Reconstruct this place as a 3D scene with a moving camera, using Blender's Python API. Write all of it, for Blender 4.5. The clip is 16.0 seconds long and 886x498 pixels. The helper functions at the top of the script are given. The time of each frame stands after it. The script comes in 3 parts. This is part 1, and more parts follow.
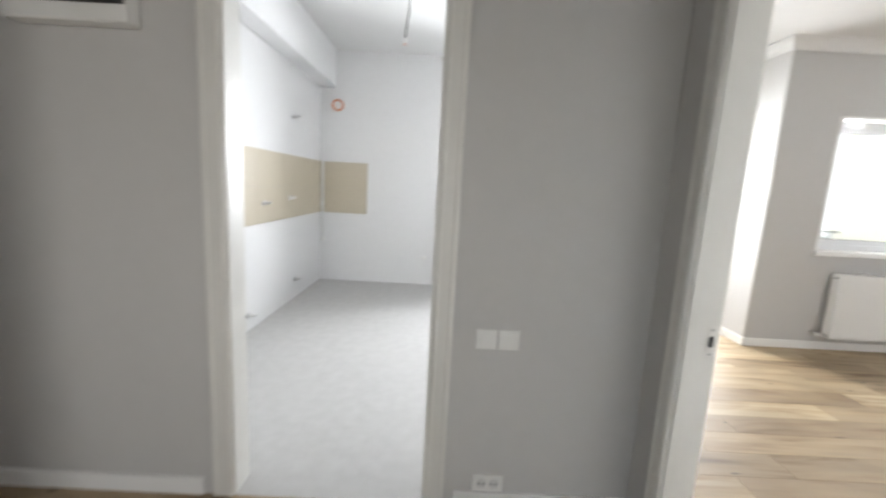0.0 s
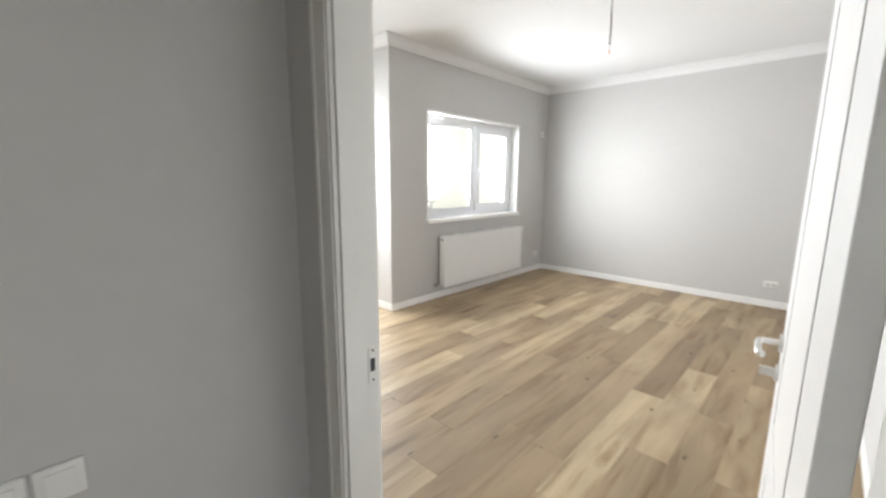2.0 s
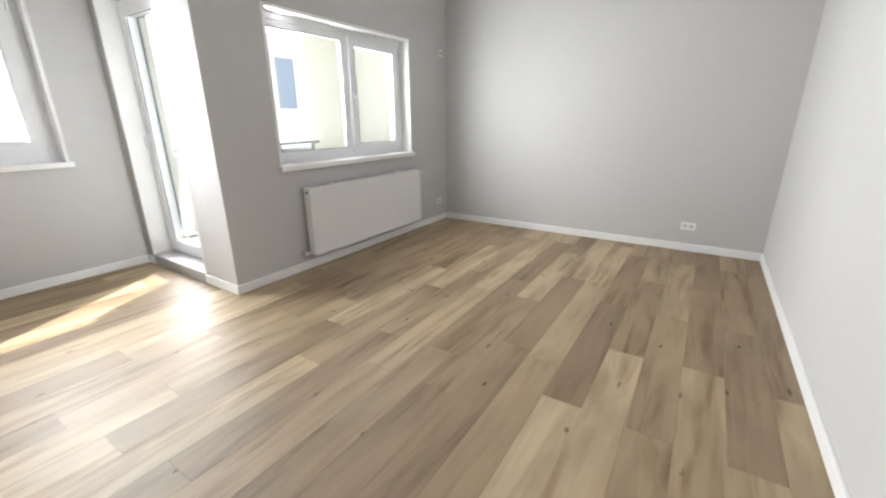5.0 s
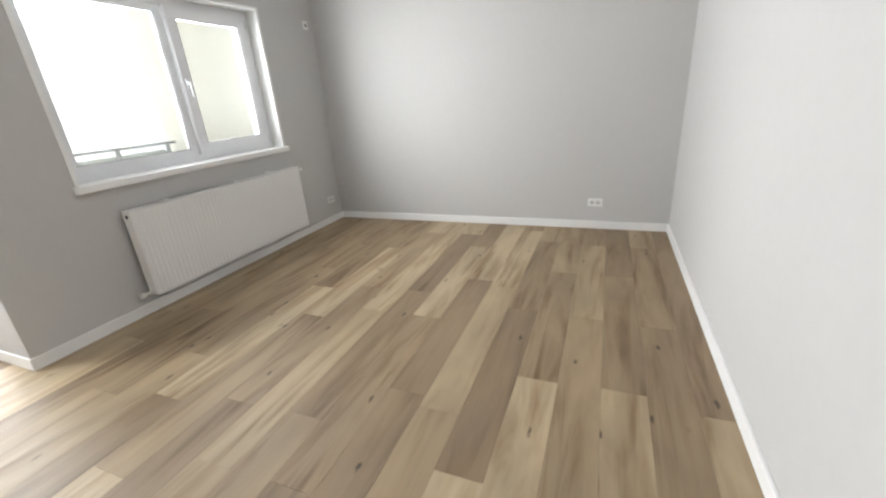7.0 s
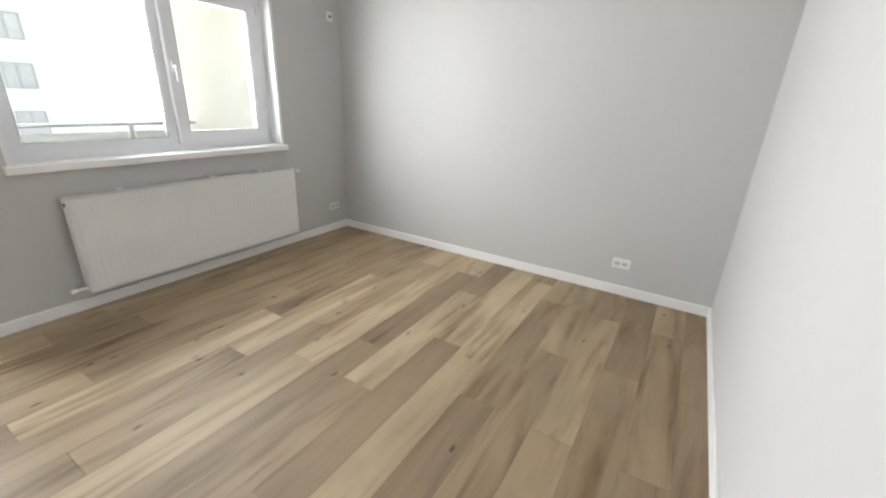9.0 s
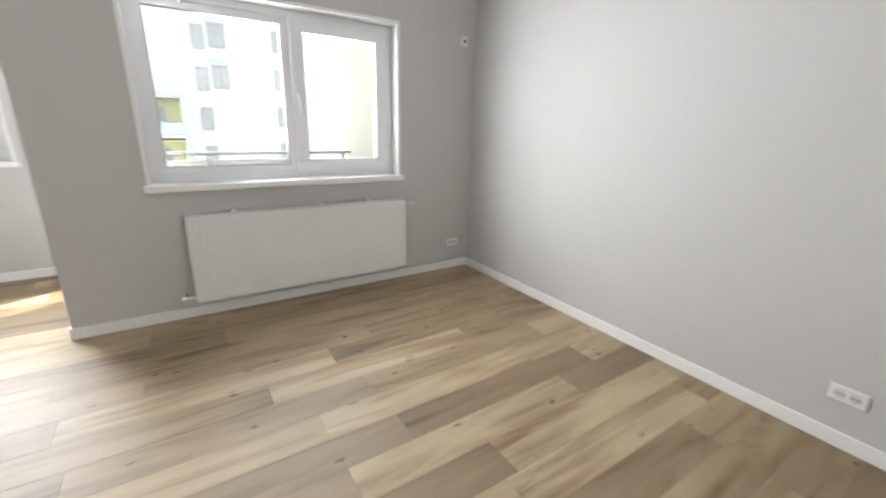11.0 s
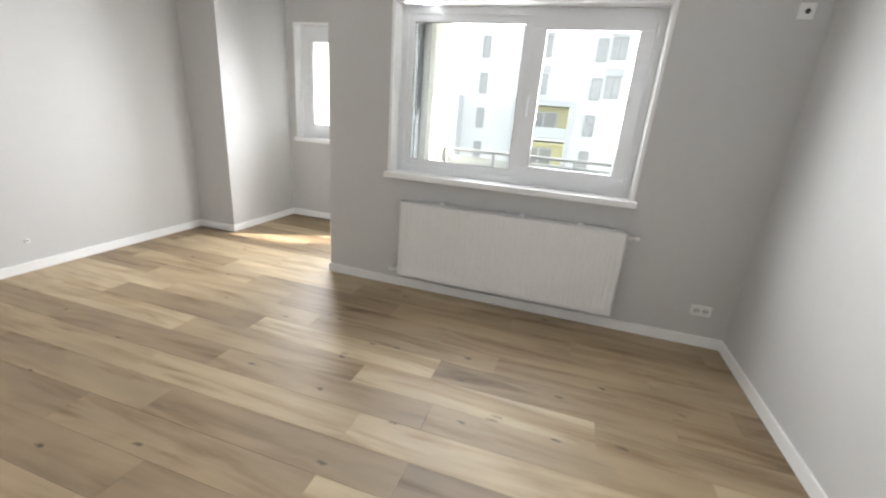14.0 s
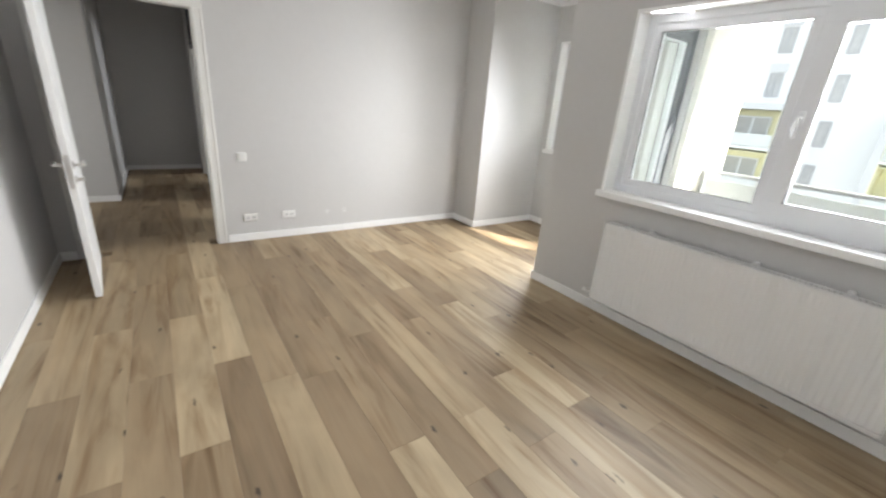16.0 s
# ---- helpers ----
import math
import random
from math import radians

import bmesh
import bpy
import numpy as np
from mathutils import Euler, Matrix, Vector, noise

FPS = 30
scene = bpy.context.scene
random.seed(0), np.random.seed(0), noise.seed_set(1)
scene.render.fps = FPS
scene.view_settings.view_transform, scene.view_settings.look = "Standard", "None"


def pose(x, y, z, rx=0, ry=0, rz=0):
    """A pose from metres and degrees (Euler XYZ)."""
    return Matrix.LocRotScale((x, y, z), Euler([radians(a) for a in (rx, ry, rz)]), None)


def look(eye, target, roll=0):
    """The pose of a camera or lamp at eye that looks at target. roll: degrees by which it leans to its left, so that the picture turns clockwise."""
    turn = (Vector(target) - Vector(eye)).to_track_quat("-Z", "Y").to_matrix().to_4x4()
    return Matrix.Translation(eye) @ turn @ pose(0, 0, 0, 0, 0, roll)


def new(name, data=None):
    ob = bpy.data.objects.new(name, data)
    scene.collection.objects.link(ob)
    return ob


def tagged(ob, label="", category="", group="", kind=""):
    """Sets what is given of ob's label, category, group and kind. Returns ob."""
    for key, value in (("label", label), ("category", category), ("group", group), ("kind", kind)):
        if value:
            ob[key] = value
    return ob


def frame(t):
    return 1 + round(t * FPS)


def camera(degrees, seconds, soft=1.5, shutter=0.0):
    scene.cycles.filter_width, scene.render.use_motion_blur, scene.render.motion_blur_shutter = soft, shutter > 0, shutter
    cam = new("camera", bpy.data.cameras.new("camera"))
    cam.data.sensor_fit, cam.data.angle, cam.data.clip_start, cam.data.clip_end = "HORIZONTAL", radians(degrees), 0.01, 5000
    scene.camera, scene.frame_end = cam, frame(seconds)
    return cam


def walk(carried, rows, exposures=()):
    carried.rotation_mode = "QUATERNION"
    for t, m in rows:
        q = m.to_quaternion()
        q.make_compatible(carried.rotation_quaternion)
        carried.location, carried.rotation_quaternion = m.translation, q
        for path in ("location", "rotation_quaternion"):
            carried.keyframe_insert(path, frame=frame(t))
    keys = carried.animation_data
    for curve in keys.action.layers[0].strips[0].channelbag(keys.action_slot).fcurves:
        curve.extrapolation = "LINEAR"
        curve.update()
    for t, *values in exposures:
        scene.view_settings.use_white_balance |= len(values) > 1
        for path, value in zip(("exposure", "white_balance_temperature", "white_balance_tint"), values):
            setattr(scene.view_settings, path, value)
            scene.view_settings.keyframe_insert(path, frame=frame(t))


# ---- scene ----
cam = camera(95.5, 16.0, soft=2.2, shutter=0.5)
PATH = [
    (0, (0.265, 0.143, 1.312), (0.277, 2.119, 1.005), 3.1),
    (0.5, (0.335, 0.248, 1.342), (0.795, 2.187, 1.163), 2.3),
    (1, (0.436, 0.326, 1.396), (1.219, 2.164, 1.288), 2.1),
    (1.5, (0.529, 0.445, 1.376), (1.665, 2.079, 1.175), 1.7),
    (2, (0.556, 0.564, 1.349), (1.986, 1.921, 1.013), 0.4),
    (2.5, (0.627, 0.655, 1.306), (2.163, 1.849, 0.841), -0.4),
    (3, (0.845, 0.695, 1.269), (2.38, 1.852, 0.715), -1.4),
    (5.5, (1.749, 0.875, 1.273), (3.378, 1.819, 0.598), -0.5),
    (6, (1.93, 0.875, 1.267), (3.613, 1.647, 0.512), -1.8),
    (6.5, (2.07, 0.878, 1.272), (3.831, 1.496, 0.553), -3.7),
    (7, (2.239, 0.84, 1.275), (3.963, 1.562, 0.563), -4.3),
    (7.5, (2.416, 0.737, 1.287), (4.109, 1.559, 0.609), -6.6),
    (8, (2.591, 0.681, 1.314), (4.298, 1.472, 0.634), -0.2),
    (10.5, (3.612, 0.597, 1.382), (4.911, 1.981, 0.752), 1.2),
    (11, (3.8, 0.632, 1.329), (4.853, 2.229, 0.744), 1.6),
    (11.5, (3.992, 0.599, 1.339), (4.769, 2.351, 0.767), 2.0),
    (12, (4.17, 0.622, 1.357), (4.74, 2.449, 0.775), 3.1),
    (12.5, (4.394, 0.689, 1.391), (4.7, 2.568, 0.777), 3.9),
    (13, (4.583, 0.746, 1.361), (4.546, 2.647, 0.74), 4.1),
    (13.5, (4.79, 0.769, 1.343), (4.463, 2.64, 0.717), 4.6),
    (14, (4.951, 0.874, 1.364), (4.419, 2.695, 0.732), 4.6),
    (14.5, (5.058, 0.99, 1.425), (4.284, 2.715, 0.773), 4.0),
    (15, (5.256, 1.048, 1.434), (4.135, 2.562, 0.765), 3.2),
    (15.5, (5.376, 1.09, 1.42), (3.975, 2.346, 0.744), 3.1),
    (16, (5.394, 1.08, 1.436), (3.862, 2.172, 0.755), 4.5),
]
EXPOSURE = 2.68
GAIN = [(0, 0.42), (2, 0.3), (3, 0.15), (5.5, -0.06), (8, -0.02), (10.5, 0.02), (12.5, -0.1), (16, 0.0)]
walk(cam, [(t, look(eye, target, roll)) for t, eye, target, roll in PATH], [(t, EXPOSURE + e) for t, e in GAIN])

# dimensions of the flat, in metres
H = 2.68                                   # ceiling of the living room and the hall
XW, XE, YS, YN = 1.19, 6.115, 0.28, 3.725  # living room
PX = 3.12                                  # side of the pier where the bay begins
BX, BY = 1.63, 5.19                        # bay: inner west and north faces
COLY = 4.2                                 # face of the column beside the bay
HX = 1.09                                  # hall side of the living room's door wall
HY = 1.64                                  # hall side of the kitchen wall
KY0, KX, KY, KH = 1.76, -1.345, 5.43, 2.9   # kitchen
DY0, DY1, DH = 0.49, 1.41, 2.0             # door opening of the living room
OUT = 5.47                                 # outer line of the facade

# ---- light ----
SUN_DIR = Vector((-0.9, -0.42, -0.66)).normalized()
world = bpy.data.worlds.new("sky")
scene.world = world
world.use_nodes = True
wn = world.node_tree.nodes
sky = wn.new("ShaderNodeTexSky")
sky.sky_type = "NISHITA"
sky.sun_disc = False
sky.sun_elevation = math.asin(-SUN_DIR.z)
sky.sun_rotation = math.atan2(-SUN_DIR.x, -SUN_DIR.y)
haze = wn.new("ShaderNodeHueSaturation")
haze.inputs["Saturation"].default_value = 0.35
world.node_tree.links.new(sky.outputs[0], haze.inputs["Color"])
world.node_tree.links.new(haze.outputs[0], wn["Background"].inputs[0])
wn["Background"].inputs[1].default_value = 0.088
sun = new("sun", bpy.data.lights.new("sun", "SUN"))
sun.data.energy, sun.data.angle, sun.data.color = 2.8, radians(0.6), (1, 0.95, 0.87)
sun.matrix_world = look((0, 0, 30), Vector((0, 0, 30)) + SUN_DIR)


def sky_lamp(name, eye, target, w, h, power, tint=(0.945, 0.967, 1.0), spread=110):
    """Area lamp in an opening: sky light at the windows, added fill at the entry."""
    ob = new(name, bpy.data.lights.new(name, "AREA"))
    ob.data.shape, ob.data.size, ob.data.size_y, ob.data.energy = "RECTANGLE", w, h, power
    ob.data.color, ob.data.spread = tint, radians(spread)
    ob.matrix_world = look(eye, target)


sky_lamp("sky_window_1", (4.505, 4.04, 1.62), (5.9, 0, 1.7), 1.7, 0.9, 12.5, spread=140)
sky_lamp("sky_window_2", (2.33, 5.205, 1.6), (3.0, 0, 0.2), 0.65, 1.15, 8.0, spread=105)
sky_lamp("sky_balcony_door", (3.25, 4.62, 1.15), (2.2, 2.4, 0.4), 0.45, 1.9, 4.0, spread=130)
sky_lamp("sky_kitchen", (0.62, 5.475, 1.6), (0.2, 1.0, 1.3), 0.7, 1.3, 9)
sky_lamp("sky_side_room", (-2.4, 5.475, 1.6), (-2.2, 1.0, 0.8), 0.7, 1.2, 5)
# warm fill added out of view to brighten the hall, not a known source
sky_lamp("fill_entry", (0.0, -1.66, 1.1), (-1.2, 1.64, 1.1), 0.6, 1.7, 0.5, (1.0, 0.94, 0.87), spread=72)



# ---- materials ----
def mat(name, base, rough=0.6, metal=0.0, var=0.06, scale=6.0, bump=0.0, bump_scale=120.0, spec=0.5):
    """A painted or cast surface: base colour varied at two scales, fine relief."""
    m = bpy.data.materials.new(name)
    m.use_nodes = True
    n, l = m.node_tree.nodes, m.node_tree.links
    b = n["Principled BSDF"]
    b.inputs["Roughness"].default_value, b.inputs["Metallic"].default_value = rough, metal
    b.inputs["Specular IOR Level"].default_value = spec
    co = n.new("ShaderNodeTexCoord")
    big, fine = n.new("ShaderNodeTexNoise"), n.new("ShaderNodeTexNoise")
    big.inputs["Scale"].default_value, big.inputs["Detail"].default_value = scale * 0.25, 3
    fine.inputs["Scale"].default_value, fine.inputs["Detail"].default_value = scale * 6, 4
    add = n.new("ShaderNodeMath")
    add.operation = "ADD"
    ramp = n.new("ShaderNodeMapRange")
    ramp.inputs["From Min"].default_value, ramp.inputs["From Max"].default_value = 0.6, 1.4
    mix = n.new("ShaderNodeMix")
    mix.data_type = "RGBA"
    lo = [c * (1 - var) for c in base]
    hi = [min(1, c * (1 + var)) for c in base]
    mix.inputs["A"].default_value, mix.inputs["B"].default_value = (*lo, 1), (*hi, 1)
    for t in (big, fine):
        l.new(co.outputs["Object"], t.inputs["Vector"])
    l.new(big.outputs[0], add.inputs[0]), l.new(fine.outputs[0], add.inputs[1])
    l.new(add.outputs[0], ramp.inputs["Value"]), l.new(ramp.outputs[0], mix.inputs["Factor"])
    l.new(mix.outputs["Result"], b.inputs["Base Color"])
    if bump:
        t, bp = n.new("ShaderNodeTexNoise"), n.new("ShaderNodeBump")
        t.inputs["Scale"].default_value, t.inputs["Detail"].default_value = bump_scale, 5
        bp.inputs["Strength"].default_value, bp.inputs["Distance"].default_value = bump, 0.004
        l.new(co.outputs["Object"], t.inputs["Vector"])
        l.new(t.outputs[0], bp.inputs["Height"]), l.new(bp.outputs[0], b.inputs["Normal"])
    return m


def oak_mat():
    """Wide oak boards: each its own tone, long grain, cathedral streaks and small knots."""
    m = bpy.data.materials.new("oak_boards")
    m.use_nodes = True
    n, l = m.node_tree.nodes, m.node_tree.links
    b = n["Principled BSDF"]
    b.inputs["Specular IOR Level"].default_value = 0.5
    co, info = n.new("ShaderNodeTexCoord"), n.new("ShaderNodeObjectInfo")
    tone = n.new("ShaderNodeValToRGB")
    e = tone.color_ramp.elements
    e[0].position, e[0].color = 0.0, (0.24, 0.172, 0.104, 1)
    e[1].position, e[1].color = 1.0, (0.46, 0.362, 0.232, 1)
    for p, c in ((0.15, (0.275, 0.2, 0.12, 1)), (0.45, (0.325, 0.24, 0.146, 1)), (0.7, (0.375, 0.285, 0.176, 1))):
        s = e.new(p)
        s.color = c
    l.new(info.outputs["Random"], tone.inputs[0])
    shift = n.new("ShaderNodeVectorMath")
    shift.operation = "MULTIPLY_ADD"
    shift.inputs[1].default_value = (1, 1, 1)
    rnd = n.new("ShaderNodeVectorMath")
    rnd.operation = "SCALE"
    rnd.inputs[0].default_value = (37, 91, 13)
    l.new(info.outputs["Random"], rnd.inputs["Scale"])
    l.new(co.outputs["Object"], shift.inputs[0]), l.new(rnd.outputs[0], shift.inputs[2])

    def noise_of(sx, sy, detail, distort=0.0):
        mp, t = n.new("ShaderNodeMapping"), n.new("ShaderNodeTexNoise")
        mp.inputs["Scale"].default_value = (sx, sy, 1)
        t.inputs["Scale"].default_value, t.inputs["Detail"].default_value = 1, detail
        t.inputs["Distortion"].default_value = distort
        l.new(shift.outputs[0], mp.inputs[0]), l.new(mp.outputs[0], t.inputs["Vector"])
        return t.outputs[0]

    def remap(v, a, c, lo, hi):
        r = n.new("ShaderNodeMapRange")
        for k, x in zip(("From Min", "From Max", "To Min", "To Max"), (a, c, lo, hi)):
            r.inputs[k].default_value = x
        l.new(v, r.inputs["Value"])
        return r.outputs[0]

    def times(a, c):
        q = n.new("ShaderNodeMath")
        q.operation = "MULTIPLY"
        l.new(a, q.inputs[0]), l.new(c, q.inputs[1])
        return q.outputs[0]

    grain = noise_of(2.2, 70, 6, 0.8)
    streak = noise_of(0.7, 4.5, 4, 1.0)
    heart = noise_of(0.9, 8.0, 4, 1.8)
    cloud = noise_of(1.6, 4.0, 3, 0.6)
    shade = times(times(remap(grain, 0.3, 0.7, 0.96, 1.04), remap(streak, 0.3, 0.7, 0.84, 1.12)), remap(cloud, 0.3, 0.7, 0.86, 1.12))
    # knots: rare dark spots stretched along the board
    mp, vor = n.new("ShaderNodeMapping"), n.new("ShaderNodeTexVoronoi")
    mp.inputs["Scale"].default_value = (2.3, 5.2, 1)
    vor.voronoi_dimensions = "2D"
    l.new(shift.outputs[0], mp.inputs[0]), l.new(mp.outputs[0], vor.inputs["Vector"])
    vor.inputs["Scale"].default_value = 1.0
    wob = n.new("ShaderNodeMath")
    wob.operation = "MULTIPLY_ADD"
    wob.inputs[1].default_value = 0.16
    l.new(noise_of(30, 45, 3), wob.inputs[0]), l.new(vor.outputs["Distance"], wob.inputs[2])
    near = remap(wob.outputs[0], 0.095, 0.145, 1.0, 0.0)
    sep = n.new("ShaderNodeSeparateColor")
    l.new(vor.outputs["Color"], sep.inputs[0])
    rare = remap(sep.outputs[0], 0.7, 0.74, 0.0, 1.0)
    knot = remap(times(near, rare), 0, 1, 1.0, 0.3)
    shade = times(shade, knot)
    mul = n.new("ShaderNodeVectorMath")
    mul.operation = "SCALE"
    # brown heartwood streaks through the paler wood
    brown = n.new("ShaderNodeMix")
    brown.data_type, brown.blend_type = "RGBA", "MULTIPLY"
    brown.inputs["B"].default_value = (0.56, 0.45, 0.33, 1)
    l.new(times(remap(heart, 0.44, 0.66, 0.0, 1.0), remap(streak, 0.35, 0.58, 1.0, 0.25)), brown.inputs["Factor"])
    l.new(tone.outputs[0], brown.inputs["A"])
    l.new(brown.outputs["Result"], mul.inputs[0]), l.new(shade, mul.inputs["Scale"])
    l.new(mul.outputs[0], b.inputs["Base Color"])
    l.new(remap(grain, 0.3, 0.7, 0.45, 0.55), b.inputs["Roughness"])
    bp = n.new("ShaderNodeBump")
    bp.inputs["Strength"].default_value, bp.inputs["Distance"].default_value = 0.05, 0.002
    l.new(grain, bp.inputs["Height"]), l.new(bp.outputs[0], b.inputs["Normal"])
    return m


def glass_mat():
    m = bpy.data.materials.new("window_glass")
    m.use_nodes = True
    n, l = m.node_tree.nodes, m.node_tree.links
    n.remove(n["Principled BSDF"])
    tr, gl, mx, fr = (n.new("ShaderNode" + k) for k in ("BsdfTransparent", "BsdfGlossy", "MixShader", "LayerWeight"))
    tr.inputs[0].default_value = (0.95, 0.97, 0.96, 1)
    gl.inputs["Roughness"].default_value = 0.0
    fr.inputs["Blend"].default_value = 0.08
    half = n.new("ShaderNodeMath")
    half.operation = "MULTIPLY"
    half.inputs[1].default_value = 0.6
    l.new(fr.outputs["Facing"], half.inputs[0]), l.new(half.outputs[0], mx.inputs[0]), l.new(tr.outputs[0], mx.inputs[1]), l.new(gl.outputs[0], mx.inputs[2])
    l.new(mx.outputs[0], n["Material Output"].inputs[0])
    return m


WALL = mat("grey_wall_paint", (0.57, 0.563, 0.553), 0.75, var=0.02, scale=3, bump=0.12, bump_scale=260, spec=0.3)
WHITE_WALL = mat("white_wall_paint", (0.8, 0.8, 0.8), 0.8, var=0.02, scale=3, bump=0.12, bump_scale=260, spec=0.3)
CEIL = mat("white_ceiling_paint", (0.78, 0.78, 0.775), 0.85, var=0.015, scale=2, bump=0.08, bump_scale=200, spec=0.3)
TRIM = mat("white_lacquer", (0.87, 0.87, 0.86), 0.38, var=0.015, scale=5)
CASING = mat("door_lacquer", (0.74, 0.732, 0.7), 0.42, var=0.02, scale=5)
PVC = mat("white_pvc", (0.82, 0.83, 0.85), 0.3, var=0.01)
GREY_PVC = mat("anthracite_pvc", (0.16, 0.17, 0.19), 0.4, var=0.04)
GASKET = mat("black_rubber", (0.03, 0.03, 0.032), 0.6)
ENAMEL = mat("radiator_enamel", (0.83, 0.83, 0.82), 0.3, var=0.01)
CHROME = mat("brushed_nickel", (0.72, 0.71, 0.69), 0.28, 1.0, var=0.04, scale=30)
PLASTIC = mat("white_plastic", (0.82, 0.82, 0.8), 0.32, var=0.01)
DARK = mat("dark_plastic", (0.025, 0.025, 0.027), 0.5)
SCREED = mat("concrete_screed", (0.52, 0.515, 0.505), 0.8, var=0.09, scale=2.2, bump=0.05, bump_scale=160)
TILE = mat("beige_tile", (0.56, 0.5, 0.39), 0.35, var=0.06, scale=9)
GROUT = mat("grey_grout", (0.5, 0.48, 0.43), 0.9)
COPPER = mat("copper_foil", (0.7, 0.33, 0.2), 0.3, 1.0, var=0.1, scale=20)
STONE = mat("grey_threshold_stone", (0.5, 0.5, 0.49), 0.55, var=0.1, scale=20, bump=0.1)
CREAM = mat("cream_render", (0.75, 0.735, 0.68), 0.85, var=0.03, scale=4, bump=0.3, bump_scale=180)
FACADE = mat("white_render", (0.8, 0.8, 0.79), 0.85, var=0.03, scale=0.6, bump=0.2, bump_scale=90)
GREYBAND = mat("grey_render", (0.6, 0.6, 0.61), 0.85, var=0.05, scale=1)
YELLOW = mat("yellow_render", (0.88, 0.84, 0.58), 0.85, var=0.05, scale=1)
SLAB = mat("balcony_concrete", (0.45, 0.45, 0.44), 0.8, var=0.1, scale=5, bump=0.2)
FARFRAME = mat("far_window_frame", (0.42, 0.42, 0.43), 0.6)
BLUEGLASS = mat("blue_grey_glass", (0.3, 0.35, 0.44), 0.5, var=0.08, scale=1)
STEEL = mat("galvanised_rail", (0.5, 0.51, 0.52), 0.45, 0.3, var=0.06)
FARGLASS = mat("far_window_glass", (0.5, 0.495, 0.49), 0.6, var=0.2, scale=0.8)
FROST = mat("frosted_balcony_panel", (0.62, 0.64, 0.63), 0.35, var=0.05)
GROUND = mat("pale_paving", (0.3, 0.3, 0.29), 0.9, var=0.15, scale=0.5)
WIRE = mat("dark_cable", (0.05, 0.045, 0.04), 0.5)
GLASS = glass_mat()
OAK = oak_mat()
GAP = mat("dark_underlay", (0.2, 0.15, 0.1), 0.9)


# ---- mesh helpers ----
def cuboid(bm, a, b):
    """A block between two corners."""
    lo, hi = [min(p, q) for p, q in zip(a, b)], [max(p, q) for p, q in zip(a, b)]
    v = [bm.verts.new((x, y, z)) for x in (lo[0], hi[0]) for y in (lo[1], hi[1]) for z in (lo[2], hi[2])]
    for f in ((0, 1, 3, 2), (4, 6, 7, 5), (0, 4, 5, 1), (2, 3, 7, 6), (0, 2, 6, 4), (1, 5, 7, 3)):
        bm.faces.new([v[i] for i in f])
    return bm


def block(a, b, bevel=0.0, seg=2):
    bm = cuboid(bmesh.new(), a, b)
    if bevel:
        bmesh.ops.bevel(bm, geom=bm.edges[:], offset=bevel, segments=seg, profile=0.5, affect="EDGES")
    return bm


def rod(p, q, r, n=12, bm=None):
    """A round bar from p to q."""
    bm = bm or bmesh.new()
    p, q = Vector(p), Vector(q)
    m = Matrix.Translation((p + q) / 2) @ (q - p).to_track_quat("Z", "Y").to_matrix().to_4x4()
    bmesh.ops.create_cone(bm, cap_ends=True, segments=n, radius1=r, radius2=r, depth=(q - p).length, matrix=m)
    return bm


def sweep(points, r, n=8):
    """A bent round bar along points."""
    bm = bmesh.new()
    rings = []
    pts = [Vector(p) for p in points]
    for i, p in enumerate(pts):
        d = (pts[min(i + 1, len(pts) - 1)] - pts[max(i - 1, 0)]).normalized()
        q = d.to_track_quat("Z", "Y")
        rings.append([bm.verts.new(p + q @ Vector((r * math.cos(2 * math.pi * k / n), r * math.sin(2 * math.pi * k / n), 0))) for k in range(n)])
    for a, c in zip(rings, rings[1:]):
        for k in range(n):
            bm.faces.new((a[k], a[(k + 1) % n], c[(k + 1) % n], c[k]))
    bm.faces.new(rings[0][::-1]), bm.faces.new(rings[-1])
    return bm


def part(name, bm, material, parent=None, label="", smooth=False):
    """One mesh object, under a thing or at top level."""
    me = bpy.data.meshes.new(name)
    bmesh.ops.recalc_face_normals(bm, faces=bm.faces[:])
    if smooth:
        for f in bm.faces:
            f.smooth = True
    bm.to_mesh(me)
    bm.free()
    me.materials.append(material)
    ob = new(name, me)
    if parent:
        ob.parent = parent
    return tagged(ob, label)


def thing(name, label, category, m=None, group="", kind=""):
    ob = new(name)
    ob.empty_display_size = 0.1
    if m is not None:
        ob.matrix_world = m
    return tagged(ob, label, category, group, kind)


def structure(name, bm, material, label, category="wall"):
    return tagged(part(name, bm, material), label, category, kind="structure")


def wall(name, axis, lo, hi, a, b, z0, z1, material, label, holes=()):
    """A wall lying along an axis from a to b, thick from lo to hi across it, with openings (from, to, bottom, top)."""
    bm = bmesh.new()

    def put(u0, u1, v0, v1):
        if u1 - u0 > 1e-4 and v1 - v0 > 1e-4:
            cuboid(bm, *(((u0, lo, v0), (u1, hi, v1)) if axis == "x" else ((lo, u0, v0), (hi, u1, v1))))

    at = a
    for u0, u1, v0, v1 in sorted(holes):
        put(at, u0, z0, z1), put(u0, u1, z0, v0), put(u0, u1, v1, z1)
        at = u1
    put(at, b, z0, z1)
    return structure(name, bm, material, label)


